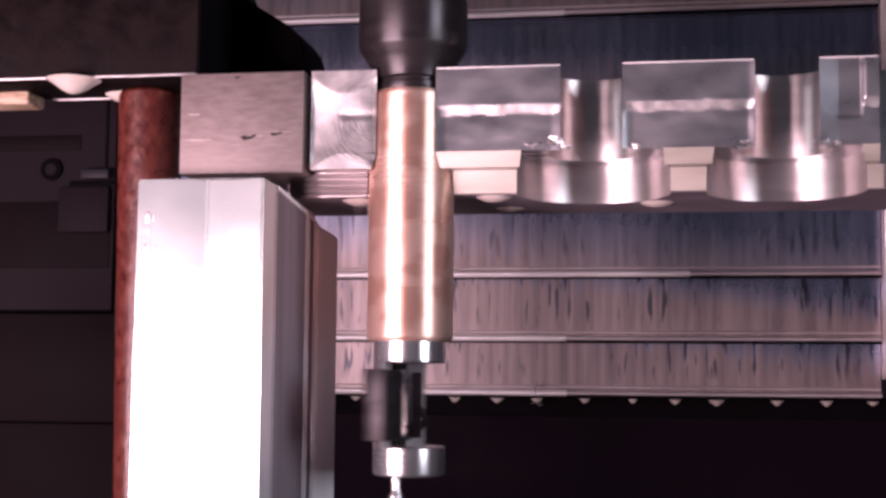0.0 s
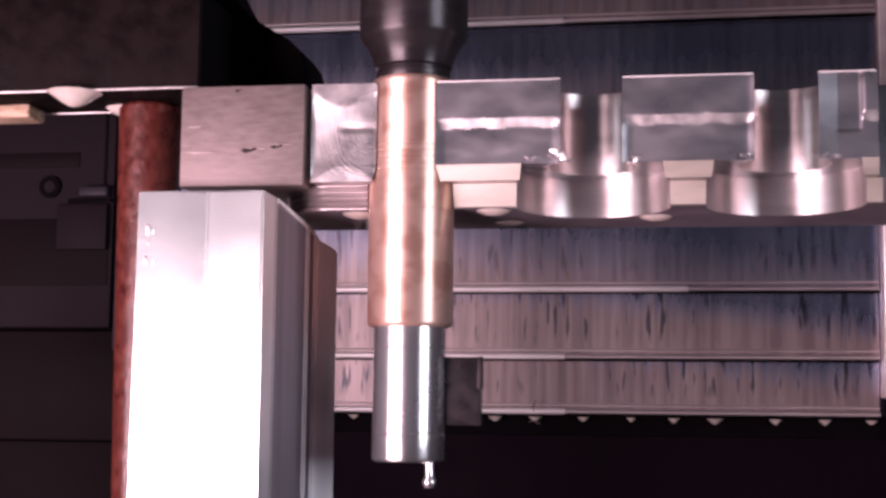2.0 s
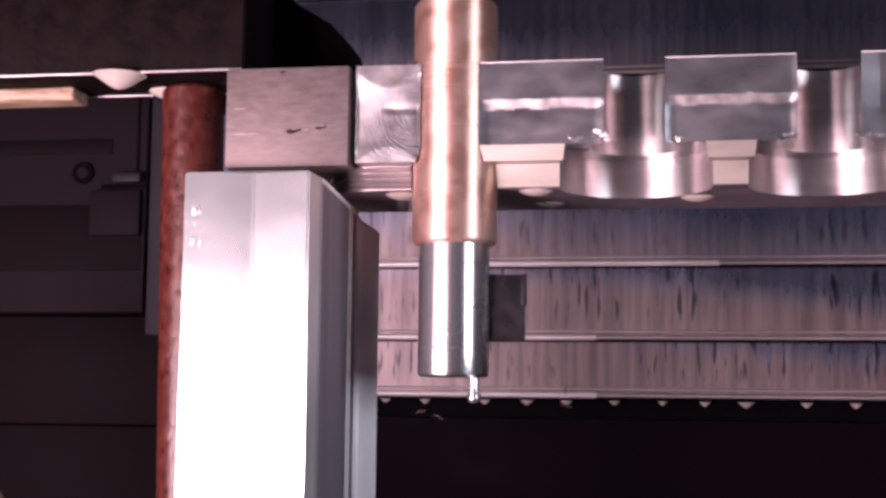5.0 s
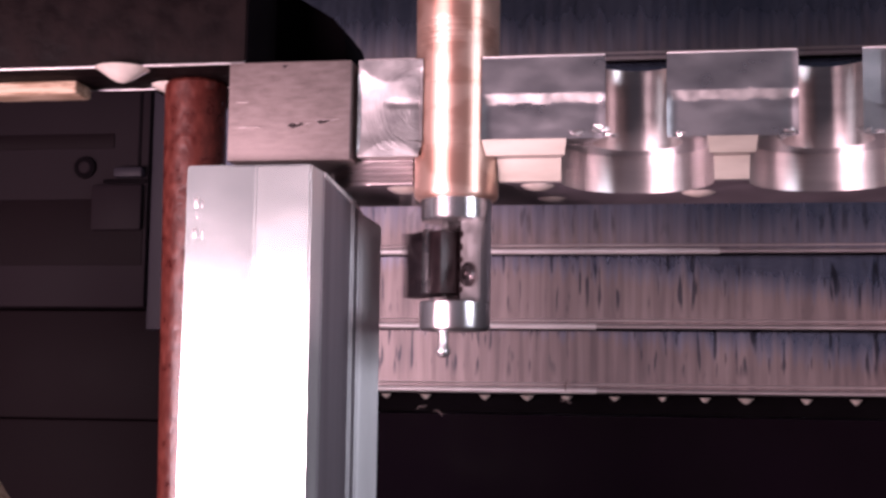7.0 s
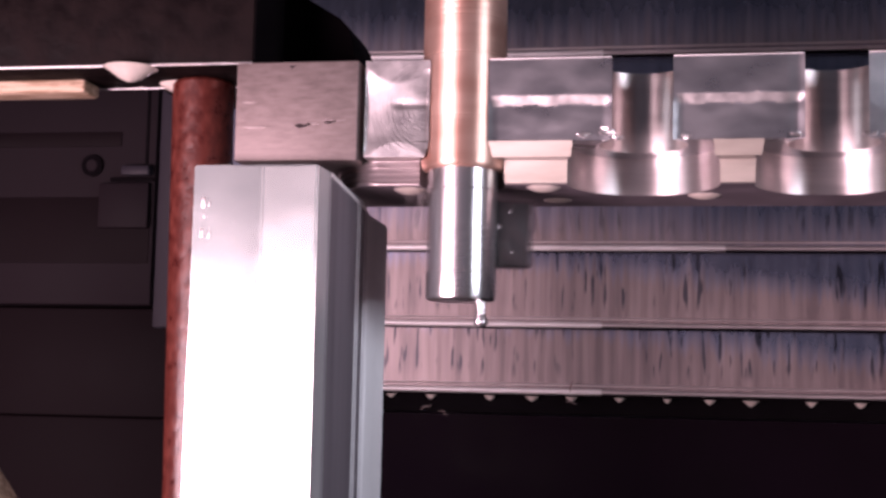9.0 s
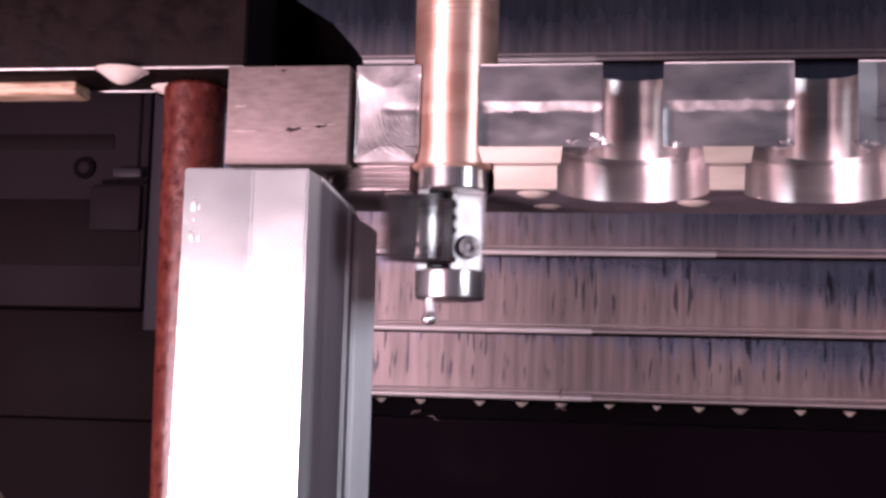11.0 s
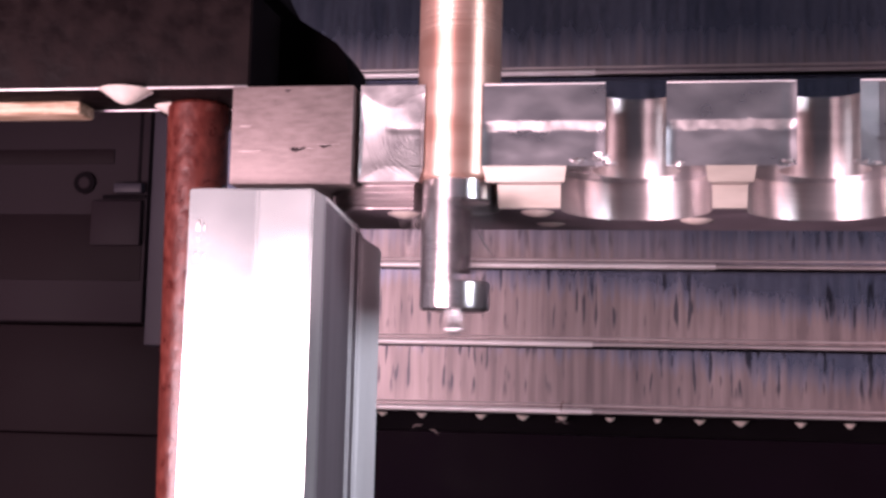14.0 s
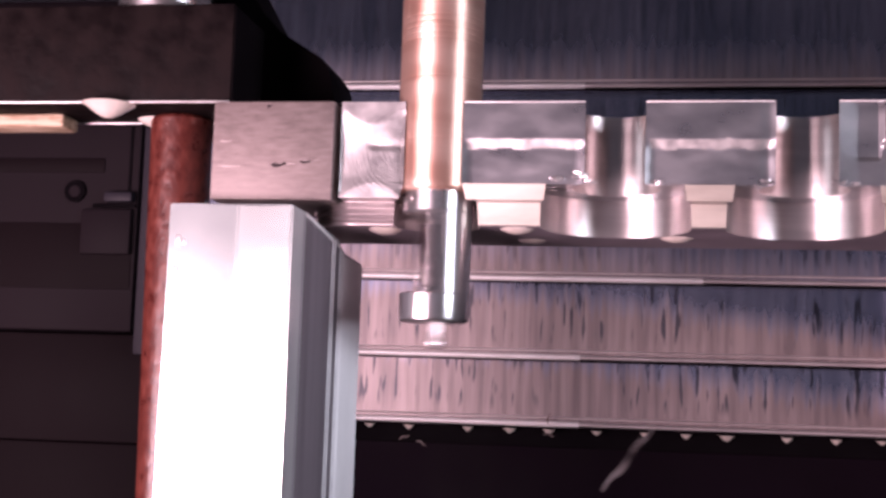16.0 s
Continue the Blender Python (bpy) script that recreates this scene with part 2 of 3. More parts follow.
def box(x0, x1, y0, y1, z0, z1, bevel=0.4, bm=None, seg=2):
    out = bm or bmesh.new()
    b = bmesh.new()
    bmesh.ops.create_cube(b, size=1.0)
    for v in b.verts:
        v.co = Vector(((x0 + x1) / 2 + v.co.x * (x1 - x0), (y0 + y1) / 2 + v.co.y * (y1 - y0), (z0 + z1) / 2 + v.co.z * (z1 - z0))) * K
    if bevel:
        bmesh.ops.bevel(b, geom=b.edges[:], offset=bevel * K, segments=seg, profile=0.5, affect="EDGES")
    return merge(out, b)


def merge(out, b):
    me = bpy.data.meshes.new("tmp")
    b.to_mesh(me)
    b.free()
    out.from_mesh(me)
    bpy.data.meshes.remove(me)
    return out


def lathe(profile, cx=0.0, cy=0.0, n=64, bm=None):
    """Turns (radius, z) pairs about the upright axis at cx, cy; closed at both ends."""
    b = bm or bmesh.new()
    rings = []
    for r, z in profile:
        rings.append([b.verts.new(((cx + r * math.cos(2 * math.pi * i / n)) * K, (cy + r * math.sin(2 * math.pi * i / n)) * K, z * K)) for i in range(n)])
    for a, c in zip(rings, rings[1:]):
        for i in range(n):
            j = (i + 1) % n
            b.faces.new((a[i], a[j], c[j], c[i]))
    b.faces.new(rings[0])
    b.faces.new(rings[-1])
    return b


def prism(poly, zs, fn=None, bm=None):
    """A plan outline carried through the heights zs; fn may shift each point."""
    b = bm or bmesh.new()
    rings = []
    for z in zs:
        rings.append([b.verts.new(Vector(fn(x, y, z) if fn else (x, y, z)) * K) for x, y in poly])
    n = len(poly)
    for a, c in zip(rings, rings[1:]):
        for i in range(n):
            j = (i + 1) % n
            b.faces.new((a[i], a[j], c[j], c[i]))
    b.faces.new(rings[0])
    b.faces.new(rings[-1])
    return b


def arc(cx, cy, r, a0, a1, n):
    return [(cx + r * math.cos(radians(a0 + (a1 - a0) * i / n)), cy + r * math.sin(radians(a0 + (a1 - a0) * i / n))) for i in range(n + 1)]


def line(p, q, n):
    return [(p[0] + (q[0] - p[0]) * i / n, p[1] + (q[1] - p[1]) * i / n) for i in range(1, n)]


def shifted(bm, m):
    bmesh.ops.transform(bm, matrix=m, verts=bm.verts)
    return bm


# ---- enclosure: unseen walls, added for bounce light and reflections ----
def slab(name, x0, x1, y0, y1, z0, z1, material, label):
    return tagged(finish(name, box(x0, x1, y0, y1, z0, z1, 0), material), label, "enclosure", kind="structure")


slab("floor", -900, 900, -900, 420, -520, -500, SHELL, "dark painted floor of the machine enclosure")
slab("ceiling", -900, 900, -900, 420, 600, 620, SHELL, "dark painted ceiling of the machine enclosure")
slab("wall_north", -900, 900, 400, 420, -500, 600, SHELL, "dark painted back wall of the machine enclosure")
# The opening is added so that bluish room light reaches the metal.
front_wall = box(-900, -380, -900, -880, -500, 600, 0)
box(460, 900, -900, -880, -500, 600, 0, front_wall)
box(-380, 460, -900, -880, 300, 600, 0, front_wall)
box(-380, 460, -900, -880, -500, -330, 0, front_wall)
tagged(finish("wall_south", front_wall, SHELL), "unseen painted front wall of the machine enclosure with its door opening", "enclosure", kind="structure")
slab("wall_west", -900, -880, -880, 400, -500, 600, SHELL, "dark painted side wall of the machine enclosure")
slab("wall_east", 880, 900, -880, 400, -500, 600, SHELL, "dark painted side wall of the machine enclosure")


def work_light(place, target, w, h, watts, colour, reach, spread):
    m = look(place, target)
    thing = tagged(new("work_light"), "slim grey machine work light on the enclosure", "work light", "work lights")
    thing.matrix_world = m
    part("housing", box(-w * 600, w * 600, -h * 540, h * 540, 4, 26, 3), LAMP_BODY, thing)
    part("arm", box(-8, 8, -8, 8, 24, reach, 2), LAMP_BODY, thing)
    lamp = bpy.data.lights.new("work_lamp", "AREA")
    lamp.shape, lamp.size, lamp.size_y, lamp.energy, lamp.color = "RECTANGLE", w, h, watts, colour
    lamp.spread = radians(spread)
    ob = new("work_lamp", lamp)
    ob.parent = thing
    return thing


for spec in LIGHTS:
    work_light(*spec)


# ---- telescopic way cover ----
COVER_Y = 200


def bead(x0, x1, cy, cz, ry, rz, n=20):
    """A rounded edge running along x."""
    b = bmesh.new()
    ends = [[b.verts.new(Vector((x, cy + ry * math.cos(2 * math.pi * i / n), cz + rz * math.sin(2 * math.pi * i / n))) * K) for i in range(n)] for x in (x0, x1)]
    for i in range(n):
        j = (i + 1) % n
        b.faces.new((ends[0][i], ends[0][j], ends[1][j], ends[1][i]))
    b.faces.new(ends[0])
    b.faces.new(ends[1])
    return b


def cover(zb, height, y, film, x0=-136, x1=138.6, label="", rubbed=24, wash=1.0):
    """One section: an upright sheet with a folded lip along its lower edge; its origin is on that edge."""
    bm = box(x0, x1, y, y + 1.5, 0.5, height, 0)
    ob = finish("way_cover_section", bm, cover_sheet(film, abs(zb) * 0.37, wash))
    ob.location.z = zb * K
    part("folded_lip", bead(x0, x1, y - 1.0, -0.5, 1.5, 0.75), LIP, ob, "bright folded sheet edge")
    part("rubbed_edge", bead(x0, rubbed, y - 1.2, -0.5, 1.7, 1.15), RUBBED_LIT, ob, "rubbed bright stretch of the edge")
    part("upper_bead", bead(x0, x1, y, 1.9, 0.9, 0.4), LIP, ob)
    # Dark bead stands in for the shadow line under the lip.
    part("lip_shadow", bead(x0, x1, y - 0.6, -1.75, 0.8, 0.55, 10), BLACK, ob, "dark strip standing for the shadow under the lip")
    return tagged(ob, label or "coolant-streaked steel section of a telescopic way cover", "way cover", "way cover sections")


cover_low = cover(-78.5, 44.5, COVER_Y + 5, 0.026, label="lowest streaked steel section of a telescopic way cover")
cover_b = cover(-58, 56, COVER_Y + 2, 0.025)
cover_a = cover(-34, 100, COVER_Y - 1, 0.014, wash=0.6, rubbed=70)
cover_up = cover(34, 80, COVER_Y - 4, 0.006, wash=0.3)
cover_top = cover(65, 120, COVER_Y - 7, 0.014, wash=0.3, label="uppermost grey steel section of a telescopic way cover")

guide = finish("cover_guide", box(139, 146, COVER_Y - 10, COVER_Y + 14, -73, 260, 0.8), LIP)
tagged(guide, "upright folded steel guide beside the way cover", "guide", kind="structure")
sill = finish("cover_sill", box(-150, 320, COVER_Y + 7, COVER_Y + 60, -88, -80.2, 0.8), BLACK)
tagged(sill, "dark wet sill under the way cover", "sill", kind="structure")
# Flat black sheet where the recess would only be in shade.
skirt = finish("backdrop", box(-400, 500, COVER_Y + 62, COVER_Y + 66, -460, -89, 0), RECESS_SHADE)
tagged(skirt, "black sheet standing for the shaded recess under the way cover", "recess", kind="structure")


def water_drop(x, y, z, w, h, label="milky coolant drop hanging from an edge", steep=False):
    prof = [(w * 0.5, 0), (w * 0.48, -h * 0.12), (w * 0.42, -h * 0.36), (w * 0.33, -h * 0.62), (w * 0.22, -h * 0.84), (w * 0.1, -h * 0.97), (0.02, -h)]
    if steep:
        prof = [(w * 0.5, 0), (w * 0.44, -h * 0.12), (w * 0.34, -h * 0.38), (w * 0.22, -h * 0.70), (w * 0.1, -h * 0.93), (0.02, -h)]
    ob = finish("coolant_drop", lathe(prof, n=20), COOLANT, angle=80)
    ob.location = (x * K, y * K, z * K)
    return tagged(ob, label, "coolant drop", "hanging coolant drops")


rng = random.Random(4)
for x, big in ((-72, 1), (-57.6, 0.9), (-42, 1), (-18.8, 0.9), (-2.5, 1.1), (12.6, 1), (30.8, 0.95), (48.7, 0.75), (64.4, 0.9), (79.5, 1.25), (101.4, 1), (119.1, 0.95), (135.5, 0.9), (156, 1)):
    water_drop(x, COVER_Y + 4, -81.1, rng.uniform(4.8, 5.6) * big, rng.uniform(1.7, 2.2) * big, steep=True)

# ---- machine side behind the rod ----
side = tagged(new("machine_side"), "machine side with steps and a latch, coloured as in shade", "machine side", kind="structure")
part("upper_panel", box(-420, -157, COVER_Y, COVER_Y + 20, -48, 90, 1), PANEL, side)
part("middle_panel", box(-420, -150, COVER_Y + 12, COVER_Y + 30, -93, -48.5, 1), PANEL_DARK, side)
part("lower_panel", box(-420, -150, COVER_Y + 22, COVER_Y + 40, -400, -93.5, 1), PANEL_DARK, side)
# Groove and recess are flat dark strips, their shade put into the colour.
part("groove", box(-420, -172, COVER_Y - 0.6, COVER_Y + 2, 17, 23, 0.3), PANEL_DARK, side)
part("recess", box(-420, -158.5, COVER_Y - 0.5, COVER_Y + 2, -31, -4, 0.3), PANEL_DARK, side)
part("edge_strip", box(-156.3, -140, COVER_Y + 1, COVER_Y + 18, -57, 90, 1), PANEL_EDGE, side, "bluish painted edge strip")
part("seam", box(-161.5, -160.3, COVER_Y - 0.6, COVER_Y + 2, 9, 60, 0.2), BLACK, side)
part("bracket", box(-180, -158.5, COVER_Y - 3, COVER_Y, -17, 1.6, 1), PANEL, side)
part("latch", box(-170, -158, COVER_Y - 5, COVER_Y, 4.4, 8.4, 0.8), PANEL_EDGE, side)
part("latch_gap", box(-176, -157.6, COVER_Y - 1.2, COVER_Y + 2, 2.4, 4.0, 0.2), BLACK, side)
ring = shifted(lathe([(2.4, -1), (4.2, -1), (4.5, -0.4), (4.5, 1), (2.4, 1)], n=28), Matrix.Translation(Vector((-184, COVER_Y - 0.5, 9)) * K) @ Matrix.Rotation(math.pi / 2, 4, "X"))
part("ring_boss", ring, BLACK, side)
hub = shifted(lathe([(2.2, 0), (2.5, 0.3), (2.5, 2)], n=24), Matrix.Translation(Vector((-184, COVER_Y - 1.8, 9)) * K) @ Matrix.Rotation(-math.pi / 2, 4, "X"))
part("hub", hub, PANEL, side)

# ---- clamped things ----
jaw = finish("vise_jaw", box(-260, -53, 2, 28, 0.6, 26.6, 0.7), JAW)
# Black sheet added to keep the lamp-lit end of the jaw dark.
part("end_shade", box(-53.2, -52.7, 2.7, 27.4, 1.2, 26.0, 0.1), BLACK, jaw, "black sheet keeping the end face dark")
part("rear_edge", box(-260, -53.5, 27.3, 28.1, 0.4, 0.95, 0.1), INSERT, jaw, "bright strip along the rear edge")
# Bright strip paints the light caught by the jaw's lower edge.
part("lit_edge", box(-260, -53.2, 1.7, 2.6, 0.45, 0.95, 0.1), INSERT, jaw, "bright strip for the light on the lower edge")
tagged(jaw, "oily black steel jaw with scuffed lower edge", "jaw")
bm = bmesh.new()
side_poly = [(-90, 2), (-34.6, 2), (-34.8, 9.4), (-35.4, 14), (-36.6, 18), (-39, 21.2), (-43.5, 24), (-50.3, 28.2), (-56, 34), (-62, 45), (-90, 45)]
front = [bm.verts.new(Vector((x, 36, z)) * K) for x, z in side_poly]
rear = [bm.verts.new(Vector((x, 62, z)) * K) for x, z in side_poly]
bm.faces.new(front)
bm.faces.new(rear)
for i in range(len(side_poly)):
    j = (i + 1) % len(side_poly)
    bm.faces.new((front[i], front[j], rear[j], rear[i]))
tagged(finish("toe_clamp", bm, BLACK), "matt black steel toe clamp with a rounded shoulder", "clamp")

nut = finish("clamp_nut", lathe([(8, 26.6), (11.6, 26.9), (12.4, 27.9), (12.4, 42), (11, 43)], -76.5, 14, 48), CHROME)
tagged(nut, "round bright steel nut on top of the jaw", "nut")
strip = finish("wooden_packing", box(-220, -104, 15, 25, -2.9, 0.7, 1.0, seg=3), WOOD)
tagged(strip, "pale wooden packing strip under the jaw", "packing strip")
water_drop(-86.5, 4, 0.5, 14, 3.7, "large milky coolant drop hanging under the jaw", True)
water_drop(-80, 24, 0.5, 12, 2.2, "large milky coolant drop hanging under the jaw")

b = bmesh.new()
board = [(-190, -500), (-118, -500), (-118, -121), (-128.5, -108), (-190, -32)]
faces = [[b.verts.new(Vector((x, y, z)) * K) for x, z in board] for y in (20, 32)]
b.faces.new(faces[0])
b.faces.new(faces[1])
for i in range(5):
    j = (i + 1) % 5
    b.faces.new((faces[0][i], faces[0][j], faces[1][j], faces[1][i]))
bmesh.ops.bevel(b, geom=b.edges[:], offset=0.8 * K, segments=2, affect="EDGES")
tagged(finish("wooden_board", b, WOOD), "pale wooden board with a slanted end, standing on the enclosure floor", "board")

rod = finish("rusty_rod", lathe([(7.6, 0.4), (8.2, -0.4), (8.2, -300), (8.2, -500)], n=48), RUST)
rod.matrix_world = pose(-73.0 * K, 22 * K, 0, 0, -1.0, 0)
tagged(rod, "upright red-brown rusty steel rod", "rod")

blk = finish("steel_parallel", box(-56, -24.6, -1, 30, -25, 0, 0.35), STEEL_BLOCK)
tagged(blk, "ground grey steel block with scratches and pits", "steel block")
for cx, cz, w, hh in ((-38.5, -16.2, 4.4, 0.7), (-31.5, -15.4, 3.4, 0.5), (-51, -16.6, 7.0, 0.2), (-52.5, -10.2, 3.4, 0.12), (-30.5, -15.0, 6.0, 0.12), (-37.0, -15.9, 5.5, 0.12), (-41.5, -1.2, 1.6, 0.4)):
    pts = [(cx - w / 2, cz), (cx - w / 4, cz + hh * 0.8), (cx + w * 0.1, cz + hh * 0.4), (cx + w / 3, cz + hh), (cx + w / 2, cz + hh * 0.4), (cx + w / 5, cz - hh * 0.4), (cx - w / 6, cz - hh)]
    b = bmesh.new()
    f = [b.verts.new(Vector((x, -1.05, z)) * K) for x, z in pts]
    r = [b.verts.new(Vector((x, 0.5, z)) * K) for x, z in pts]
    b.faces.new(f)
    for i in range(len(pts)):
        j = (i + 1) % len(pts)
        b.faces.new((f[i], f[j], r[j], r[i]))
    part("pit" if hh > 0.35 else "scratch", b, POCKET if hh > 0.35 else SCRATCHED, blk)

# tall aluminium block in front of the rod
tall = [(-63.3, -9.0), (-46.0, -8.0), (-32.1, -8.7), (-30.2, -3.5), (-27.6, 15.2), (-27.0, 15.8), (-27.15, 17.0), (-26.9, 20.3), (-26.2, 20.8), (-21.9, 25), (-27, 37), (-60, 36)]


def tall_top(x, y, z):
    top = -27.2 - max(0.0, y + 8) * 0.215
    if x > -28 and y > 20.6:
        top = -36.0 - max(0.0, min(25, y) - 20.8) * 0.5
    return (x, y, z if z < -100 else top)


bm = prism(tall, [-480, -27], tall_top)
bmesh.ops.bevel(bm, geom=[e for e in bm.edges if e.calc_length() > 0.2 or abs(e.verts[0].co.z - e.verts[1].co.z) < 0.02], offset=0.5 * K, segments=2, affect="EDGES", clamp_overlap=True)
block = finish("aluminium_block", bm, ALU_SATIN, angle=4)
block.data.materials.append(SIDE_SHADE)
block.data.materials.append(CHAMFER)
# Right-hand faces get the darker copies, so their shade is painted.
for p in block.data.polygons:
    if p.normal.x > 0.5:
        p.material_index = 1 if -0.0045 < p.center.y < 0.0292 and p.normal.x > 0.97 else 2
for bx, bz, w, h in ((-60.6, -36.5, 0.9, 2.6), (-60.9, -44.0, 0.7, 2.2), (-59.2, -36.8, 0.25, 1.6), (-59.0, -44.4, 0.3, 1.9), (-60.4, -40.0, 0.3, 0.8)):
    yf = -9.0 + (bx + 63.3) * 0.058
    part("scratch", box(bx - w / 2, bx + w / 2, yf - 0.06 - w * 0.02, yf + 0.6, bz - h / 2, bz + h / 2, 0.05), INSERT, block)
# Bright strip in place of the light along the bevelled top edge.
b = bmesh.new()
ends = []
for (x, y), drop in (((-30.1, -3.3), 28.3), ((-27.0, 20.2), 33.4)):
    ends.append([b.verts.new(Vector((x + u, y, -drop - v)) * K) for u, v in ((-0.6, -0.05), (0.25, 0.25), (0.3, 1.3), (-0.6, 1.5))])
for k in range(4):
    m = (k + 1) % 4
    b.faces.new((ends[0][k], ends[0][m], ends[1][m], ends[1][k]))
b.faces.new(ends[0])
b.faces.new(ends[1])
part("lit_top_edge", b, RUBBED_LIT, block, "bright strip for the light on the top edge bevel")
tagged(block, "tall satin aluminium block standing beside the workpiece", "aluminium block")

# ---- workpiece ----
BORES = [(0.5, 8.0), (45.0, 8.0), (90.0, 8.0)]
RB, RC = 10.8, 18.4
radii = (RB, RC, RC)  # openings of the lower layers
XR, YB = 110.5, 46.0


def outline(y_front, radii, x_left, corner=0.0, counts=(32, 32, 32, 32), x_right=XR):
    """The plan of one layer: a straight front opened by round bores."""
    pts = [(x_right, YB), (x_left, YB)]
    pts += arc(x_left + corner, y_front + corner, corner, 180, 270, 10) if corner else [(x_left, y_front)]
    for (cx, cy), r, n in zip(BORES, radii, counts):
        half = math.sqrt(r * r - (cy - y_front) ** 2)
        a = math.degrees(math.atan2(y_front - cy, half))
        pts += line(pts[-1], (cx - half, y_front), n)
        pts += arc(cx, cy, r, 180 - a, a, 40)
    if corner:
        pts += line(pts[-1], (x_right - corner, y_front), 6)
        return pts + arc(x_right - corner, y_front + corner, corner, 270, 360, 10)
    pts += line(pts[-1], (x_right, y_front), counts[3])
    pts.append((x_right, y_front))
    return pts


def loft(layers):
    """Plan outlines of equal length at their heights, joined into one solid."""
    b = bmesh.new()
    rings = [[b.verts.new(Vector((x, y, z)) * K) for x, y in poly] for poly, z in layers]
    for r, q in zip(rings, rings[1:]):
        for k in range(len(r)):
            m = (k + 1) % len(r)
            b.faces.new((r[k], r[m], q[m], q[k]))
    b.faces.new(rings[0])
    b.faces.new(rings[-1])
    return b


def scoop(x, z):
    """How deep the saddle-shaped cut on the end lug goes."""
    u, v = (x + 14.9) / 8.1, (z + 13.0) / 12.1
    d = 0.52 + 0.72 * u * u - 1.4 * v * v
    if d <= 0:
        return 0.0
    return d + 0.35 * math.exp(-((z + 10.9) / 0.9) ** 2) * min(1.0, max(0.0, (x + 17) / 3))


def groove(x, y, z):
    """The milled front: a saddle-shaped cut on the end lug, a shallow ragged ledge along the others."""
    if y > 0.3:
        return (x, y, z)
    near = min(abs(x - e) for e in (-23, -6.75, 7.75, 37.75, 52.25, 82.75, 97.25))
    fade = min(1.0, near / (4.5 if x > 97 else 1.6))
    if x < -5:
        fade = min(1.0, near / 0.5)
        d = scoop(x, z)
    else:
        edge = -9.4 + 0.25 * noise.noise((x * 0.3, 0, 0)) + 0.10 * noise.noise((x * 1.7, 3, 0))
        deep = 2.3 + 0.5 * noise.noise((x * 0.25, 9, 0))
        d = 0.62 * min(1.0, max(0.0, (edge - z) / deep)) ** 0.75 + 0.05 * noise.noise((x * 0.2, z * 0.4, 7))
        if 79.3 < x < 83:
            d += 0.16 * (x - 79.3)
        if 97 < x < 107.4:
            rim = -15.3 + 0.3 * max(0.0, 101.5 - x) ** 1.6
            d = max(d, 0.9 * min(1.0, max(0.0, (z - rim) / 1.5)) * min(1.0, (107.4 - x) / 0.8))
    return (x, max(y, y + d * fade), z)


def chamfer_layer(z):
    """Plan of the slanting lower front; on the end lug the saddle cut runs on through it."""
    y_front = 1.1 * (-20.41 - z) / 3.79
    return [(x, scoop(x, z) * min(1.0, min(abs(x + 23), abs(x + 6.75)) / 0.5) if x < -5 and y <= y_front + 0.01 else y) for x, y in outline(y_front, radii, -23)]


def flange_layer(z, y_front, depth=0.5):
    """Plan of the flange; its broad rounded end is ridged by the cutter."""
    cut = depth * (0.5 + 0.5 * math.sin(2 * math.pi * z / 1.45))
    out = []
    for x, y in outline(y_front, radii, -30, 9, x_right=121):
        if x < -20.9 and y < y_front + 9.1:
            v = Vector((x + 21, y - y_front - 9)).normalized()
            x, y = -21 + v.x * (15.5 - cut), y_front + 30 + v.y * (30 - cut)
        elif x < -25:
            x = -36.5
        elif x < -8 and y < y_front + 0.1:
            y += cut
        out.append((x, y))
    return out


workpiece = tagged(new("workpiece"), "bright aluminium plate cut open through its row of bores", "workpiece")
lugs = part("lug_body", prism(outline(0.0, (RB, RB, RB), -23), [-20.4 + 20.4 * i / 48 for i in range(49)], groove), ALU, workpiece)


# Thin bright strips stand for the light that the lugs' top edges catch.
for x0, x1 in ((8.0, 37.6), (52.4, 82.6), (97.4, 110.3)):
    part("top_edge", box(x0, x1, -0.12, 0.5, -0.28, 0.04, 0.1), RUBBED_LIT, workpiece, "bright strip for the light on the top edge")


lugs.data.materials.append(ALU_BORE)
lugs.data.materials.append(SWIRL)
lugs.data.materials.append(LEDGE)
for p in lugs.data.polygons:
    if abs(p.normal.z) < 0.5 and (0.0021 < p.center.y < 0.02 or (p.center.y > 0.0012 and p.normal.y > -0.75)):
        p.material_index = 1
    elif p.center.y < 0.003 and p.center.x < -0.0068:
        p.material_index = 2
    elif p.center.y < 0.003 and p.normal.z < -0.12:
        p.material_index = 3


part("rear_web", box(110.6, 128, 14, 46, -24.1, -0.3, 0.4), ALU, workpiece)
lower = part("lower_chamfer", loft([(chamfer_layer(z), z) for z in [-24.2 + 3.79 * i / 10 for i in range(11)]]), ALU_BORE, workpiece)
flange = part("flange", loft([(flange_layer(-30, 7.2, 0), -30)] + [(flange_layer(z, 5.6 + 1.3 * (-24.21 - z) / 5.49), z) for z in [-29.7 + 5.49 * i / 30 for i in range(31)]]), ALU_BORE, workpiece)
flange.data.materials.append(ALU_UNDER)
# Chamfer and flange fronts take the warm copy with the painted sheen.
for ob in (lower, flange):
    ob.data.materials.append(CREAM_SHEEN)
    for p in ob.data.polygons:
        if p.normal.y < -0.8 and abs(p.normal.x) < 0.03 and p.center.x > 0.005:
            p.material_index = len(ob.data.materials) - 1
lower.data.materials.append(SWIRL)
for p in lower.data.polygons:
    if p.center.x < -0.0068 and p.normal.y < -0.5:
        p.material_index = 2
flange.data.materials.append(RIDGED)
